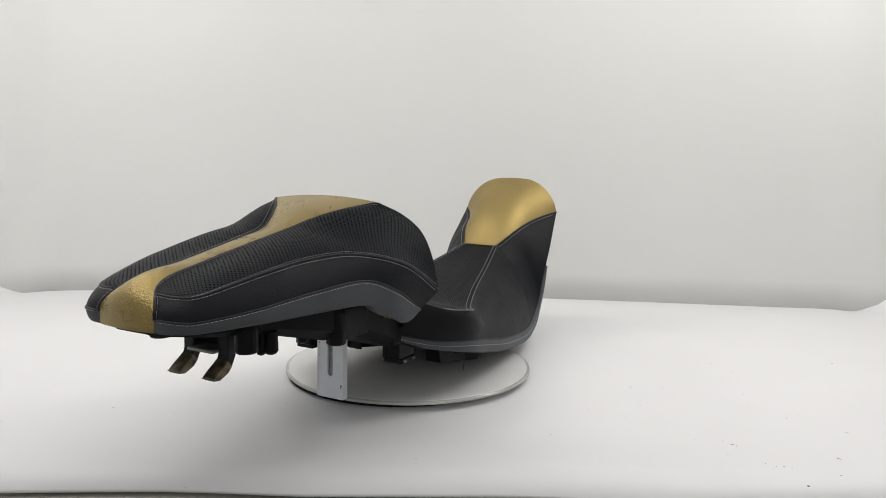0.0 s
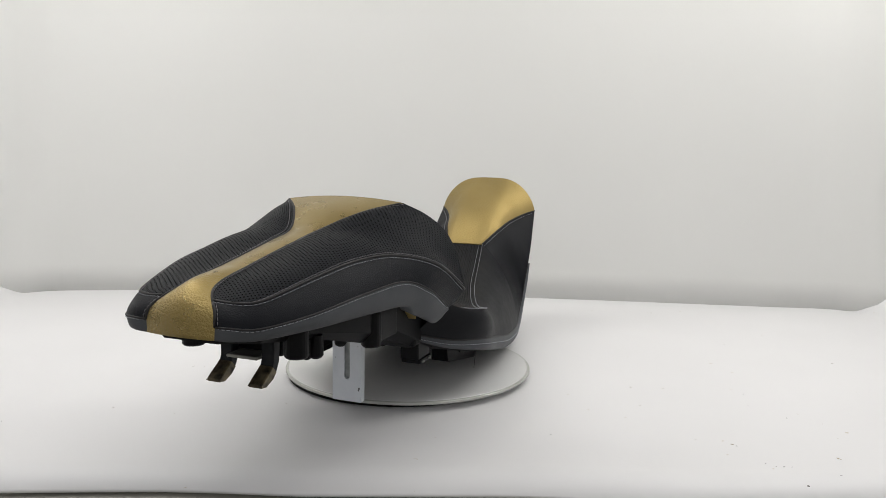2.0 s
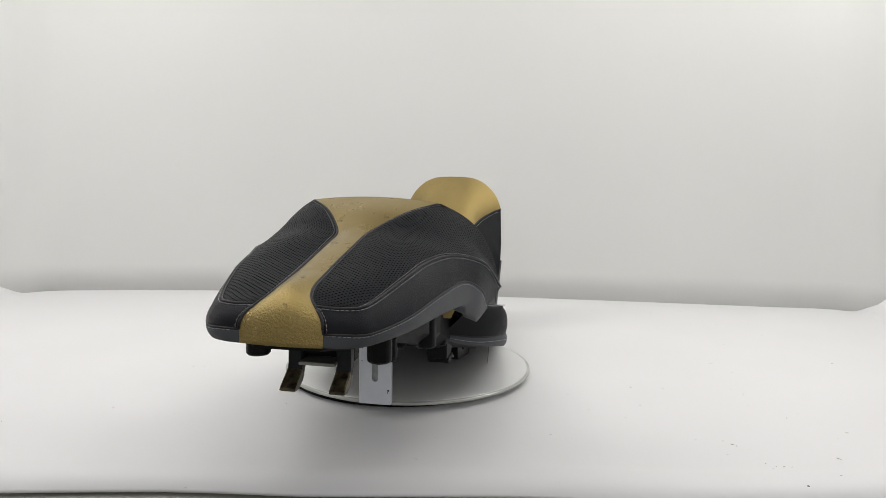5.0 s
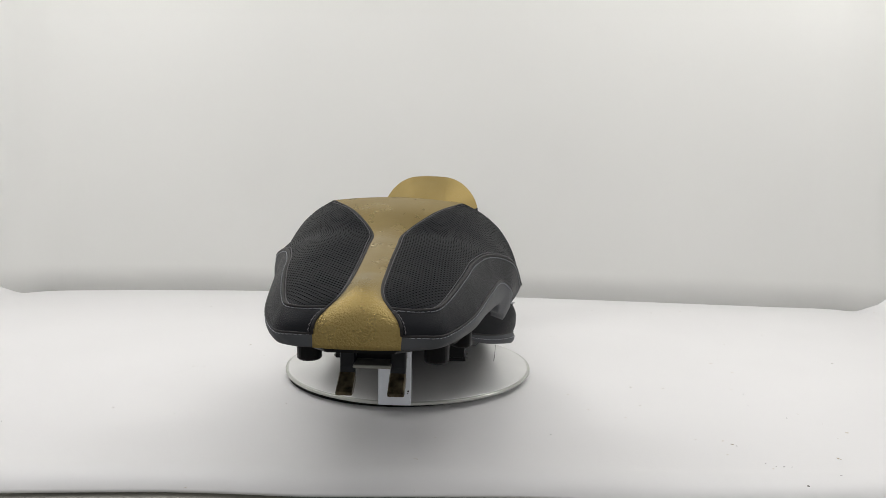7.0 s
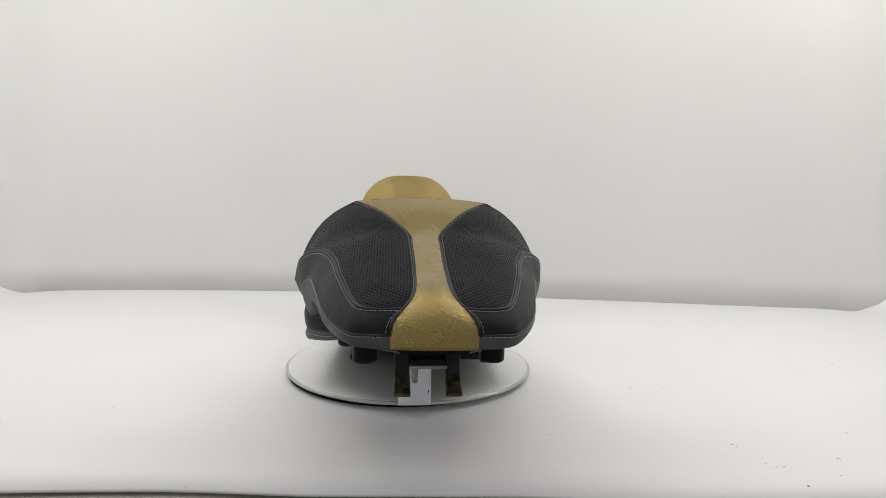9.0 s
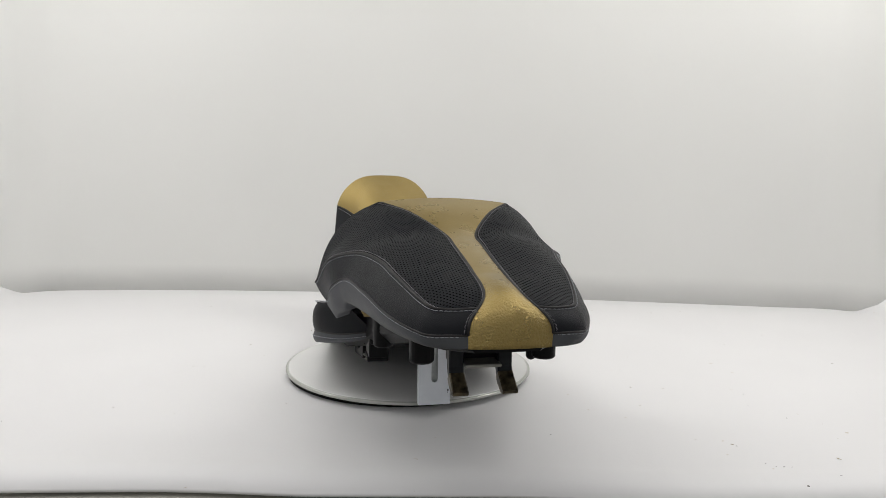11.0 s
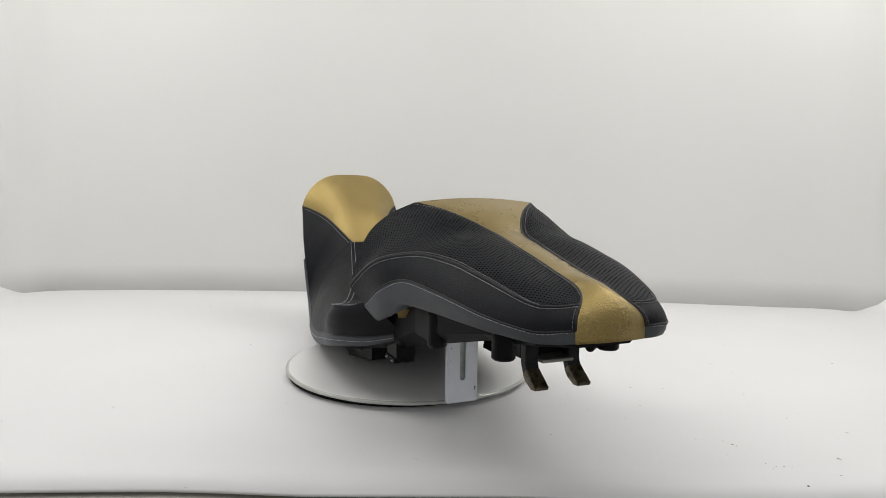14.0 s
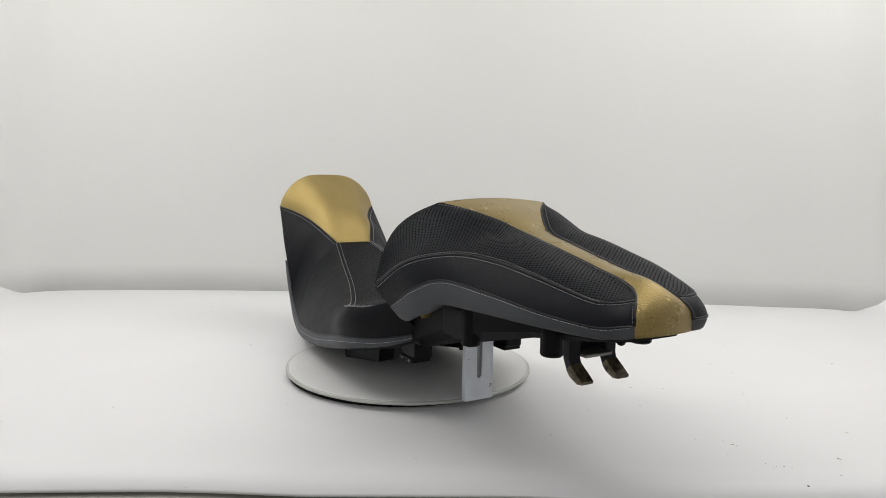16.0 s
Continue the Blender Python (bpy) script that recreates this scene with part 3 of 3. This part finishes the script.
    rows = loft(t2, b2, 9, 0.003, (0, 1, 0))
    rows = np.concatenate([rows, rows[:, -1:] + V([0, -0.02, 0.004])], axis=1)
    low_trims = both("lower_trim", rows, GREY, seat, "grey leather lower trim")
    seams("stitching", rows[8:, 3], np.repeat(V([[0, 1, 0.1]]), 112, 0), THREAD, low_trims)
    # far face that closes the raised end
    edge = np.concatenate([even(np.concatenate([curve(TB_LINE[:5], 40)[::-1], V([E_LINE[2], E_LINE[1], GR_LINE[0]])]), 30), curve(TOP_LINE, 21)[1:]])
    ss = np.linspace(1, -1, 21)
    rows = edge[:, None] * V([1, 0, 1]) + (ss[None, :, None] * edge[:, 1][:, None, None]) * V([0, 1, 0])
    rows[..., 0] -= (1 - ss[None] ** 2) * np.interp(np.linspace(0, 1, len(edge)), [0, 0.5, 0.8, 1], [0.03, 0.035, 0.02, 0.0])[:, None]
    mesh_object("end_panel", rows.reshape(-1, 3), grid_faces(*rows.shape[:2]), MATT, seat, "matt black leather end panel")
    upholstery = list(seat.children)
    build_underside(seat)
    v, f = tube([(0.060, 0.108, 0.050), (0.0602, 0.109, 0.040), (0.0612, 0.1085, 0.030), (0.0605, 0.1075, 0.021)], 0.0003, 5)
    mesh_object("loose_thread", v, f, WELT, seat)
    for o in seat.children:
        o.location.y = YC
    for o in upholstery:
        o.matrix_basis = ASKEW
    return seat


def sweep(name, path, thick, y, hw, mat, parent, label=""):
    """A flat bar that follows a path in the upright plane, with rounded corners."""
    path = V(path)
    t = unit(np.gradient(path, axis=0))
    n = np.stack([-t[:, 1], t[:, 0]], 1)
    sect = [(-1, -0.75), (-0.85, -1), (0.85, -1), (1, -0.75), (1, 0.75), (0.85, 1), (-0.85, 1), (-1, 0.75)]
    verts = []
    for p, m, th in zip(path, n, thick):
        for a, b in sect:
            q = p + m * b * th / 2
            verts.append((q[0], y + a * hw, q[1]))
    k = len(sect)
    f = [(i * k + q, i * k + (q + 1) % k, (i + 1) * k + (q + 1) % k, (i + 1) * k + q) for i in range(len(path) - 1) for q in range(k)]
    f += [tuple(range(k))[::-1], tuple((len(path) - 1) * k + q for q in range(k))]
    return mesh_object(name, verts, f, mat, parent, label, None, False)


def build_underside(seat):
    # moulded pan: half widths and heights along the seat
    st = [(0.418, 0.026, 0.125, 0.130), (0.39, 0.045, 0.121, 0.130), (0.33, 0.058, 0.112, 0.130), (0.27, 0.075, 0.096, 0.134), (0.21, 0.070, 0.086, 0.122),
          (0.15, 0.075, 0.062, 0.10), (0.08, 0.085, 0.045, 0.075), (0.0, 0.095, 0.024, 0.060), (-0.10, 0.085, 0.009, 0.040), (-0.17, 0.075, 0.006, 0.030)]
    bm = bmesh.new()
    rings = []
    for x, hw, z0, z1 in st:
        r = min(0.010, (z1 - z0) / 3)
        ring = [(-hw + r, z0), (hw - r, z0), (hw, z0 + r), (hw, z1), (-hw, z1), (-hw, z0 + r)]
        rings.append([bm.verts.new((x, y, z)) for y, z in ring])
    for a, b in zip(rings, rings[1:]):
        for k in range(6):
            bm.faces.new((a[k], a[(k + 1) % 6], b[(k + 1) % 6], b[k]))
    bm.faces.new(rings[0])
    bm.faces.new(rings[-1][::-1])
    bmesh.ops.recalc_face_normals(bm, faces=bm.faces)
    part("base_pan", bm, PLASTIC, seat, "moulded black plastic pan")
    for side in (1, -1):
        for x, y, z0, z1, r in ((0.354, 0.0515, 0.1020, 0.126, 0.0100), (0.257, 0.070, 0.0905, 0.125, 0.0095)):
            part("boss", revolve([(r * 0.9, z1), (r, z1 - 0.004), (r, z0 + 0.0015), (r * 0.86, z0)], 24, (x, side * y, 0)), PLASTIC, seat, "round black rubber stop")
        # hinge arm, bent forward at its foot, with a worn cap
        y = side * 0.0207 - 0.0008
        arm = sweep("hinge_arm", [(0.3445, 0.127), (0.3445, 0.104), (0.3450, 0.094), (0.3478, 0.0878), (0.3520, 0.0840)], [0.0110, 0.0105, 0.0098, 0.0088, 0.0078], y, 0.0062, HINGE, seat)
        sweep("cap", [(0.3482, 0.0872), (0.3525, 0.0832), (0.3605, 0.0788), (0.3660, 0.0772)], [0.0096, 0.0104, 0.0086, 0.0030], y, 0.0066, BRASS, arm, "worn brassy hinge cap")
        v, f = tube([(0.3640, y - 0.0055, 0.0778), (0.3660, y - 0.0060, 0.0774), (0.3682, y - 0.0056, 0.0777)], 0.0005, 5)
        mesh_object("burr", v, f, BRASS, arm)
        bm = bmesh.new()
        block(bm, 0.3365, y - 0.0095, 0.1125, 0.3530, y + 0.0095, 0.124, 0.002)
        part("hinge_shoulder", bm, PLASTIC, seat)
        # upright plate near the low end, with a turned front lip and a slot
        bm = bmesh.new()
        vs = [(-0.058, 0.0008), (0.043, 0.0195), (0.047, 0.022), (0.052, 0.044), (-0.062, 0.024), (-0.061, 0.004)]
        f = bm.faces.new([bm.verts.new((x, side * 0.066, z)) for x, z in vs])
        geo = bmesh.ops.extrude_face_region(bm, geom=[f])
        bmesh.ops.translate(bm, verts=[q for q in geo["geom"] if isinstance(q, bmesh.types.BMVert)], vec=(0, side * 0.0035, 0))
        bmesh.ops.recalc_face_normals(bm, faces=bm.faces)
        plate = part("foot_rail", bm, PLASTIC, seat)
        bm = bmesh.new()
        block(bm, 0.0435, side * 0.0585 - 0.0105, 0.0205, 0.0465, side * 0.0585 + 0.0105, 0.050, 0.0008)
        part("lip", bm, PLASTIC, plate)
        # solid black block put in for the shade of the slot's opening
        bm = bmesh.new()
        block(bm, 0.0010, side * 0.0698 - 0.0012, 0.0235, 0.0075, side * 0.0698 + 0.0012, 0.0310, 0.0005)
        part("slot", bm, BASE, plate, "black block for the shade in the plate's slot")
        bm = bmesh.new()
        block(bm, 0.1855, side * 0.0775 - 0.0085, 0.1010, 0.1875, side * 0.0775 + 0.0085, 0.1125, 0.0008)
        for q in bm.verts:
            q.co.x -= (0.1125 - q.co.z) * 0.9
            q.co.y -= side * (0.1125 - q.co.z) * 0.5
        part("tucked_flap", bm, GOLD_END, seat, "gold leather flap tucked under the cushion")
        # clip foot: shoulders, a neck and a toe plate held by two bolts
        bm = bmesh.new()
        block(bm, 0.108, side * 0.061 - 0.012, 0.0660, 0.160, side * 0.061 + 0.012, 0.104, 0.003)
        block(bm, 0.114, side * 0.061 - 0.011, 0.0480, 0.147, side * 0.061 + 0.011, 0.068, 0.0015)
        clip = part("latch_block", bm, PLASTIC, seat)
        bm = bmesh.new()
        block(bm, 0.1135, side * 0.0615 - 0.0118, 0.0430, 0.1430, side * 0.0615 + 0.0118, 0.0485, 0.0010)
        block(bm, 0.1065, side * 0.070 - 0.0040, 0.0555, 0.1145, side * 0.070 + 0.0040, 0.0585, 0.0008)
        part("toe_plate", bm, PLASTIC, clip)
        for x in (0.120, 0.138):
            bolt = revolve([(0.0013, 0.0015), (0.0016, 0.0), (0.0016, -0.0012)], 8)
            for q in bolt.verts:
                q.co = (x + q.co.x, side * (0.0738 + q.co.z), 0.0453 + q.co.y)
            part("bolt", bolt, PIN, clip, "small dull steel bolt")
        bm = bmesh.new()
        block(bm, 0.212, side * 0.066 - 0.010, 0.093, 0.252, side * 0.066 + 0.010, 0.125, 0.002)
        part("rib_block", bm, PLASTIC, seat)
    bm = bmesh.new()
    block(bm, 0.332, -0.0270, 0.116, 0.372, 0.0270, 0.127, 0.002)
    block(bm, 0.322, -0.0250, 0.0945, 0.336, 0.0250, 0.120, 0.002)
    part("hinge_mount", bm, PLASTIC, seat)
    bm = bmesh.new()
    block(bm, 0.336, -0.0160, 0.0955, 0.357, 0.0150, 0.0985, 0.0010)
    part("hinge_plate", bm, PIN, seat, "dull zinc hinge plate")
    for x, y, r in ((0.327, 0.053, 0.0065), (0.3335, 0.048, 0.0045), (0.283, 0.052, 0.0055)):
        part("screw_boss", revolve([(r * 0.9, 0.115), (r, 0.104), (r, 0.0975), (r * 0.75, 0.0955), (r * 0.4, 0.0945)], 18, (x, y, 0)), PLASTIC, seat)


build_set()
TABLE_DISC = build_turntable()
BRACKET = build_bracket()
SEAT = build_seat()


def motions():
    turn = [(0.0, -120.80), (2.0, -113.49), (4.0, -106.19), (6.5, -97.05), (9.0, -87.92), (11.5, -78.78), (14.0, -69.75), (16.0, -62.67)]
    for ob in (TABLE_DISC, BRACKET, SEAT):
        walk(ob, [(t, pose(0, 0, 0, 0, 0, a)) for t, a in turn])


motions()
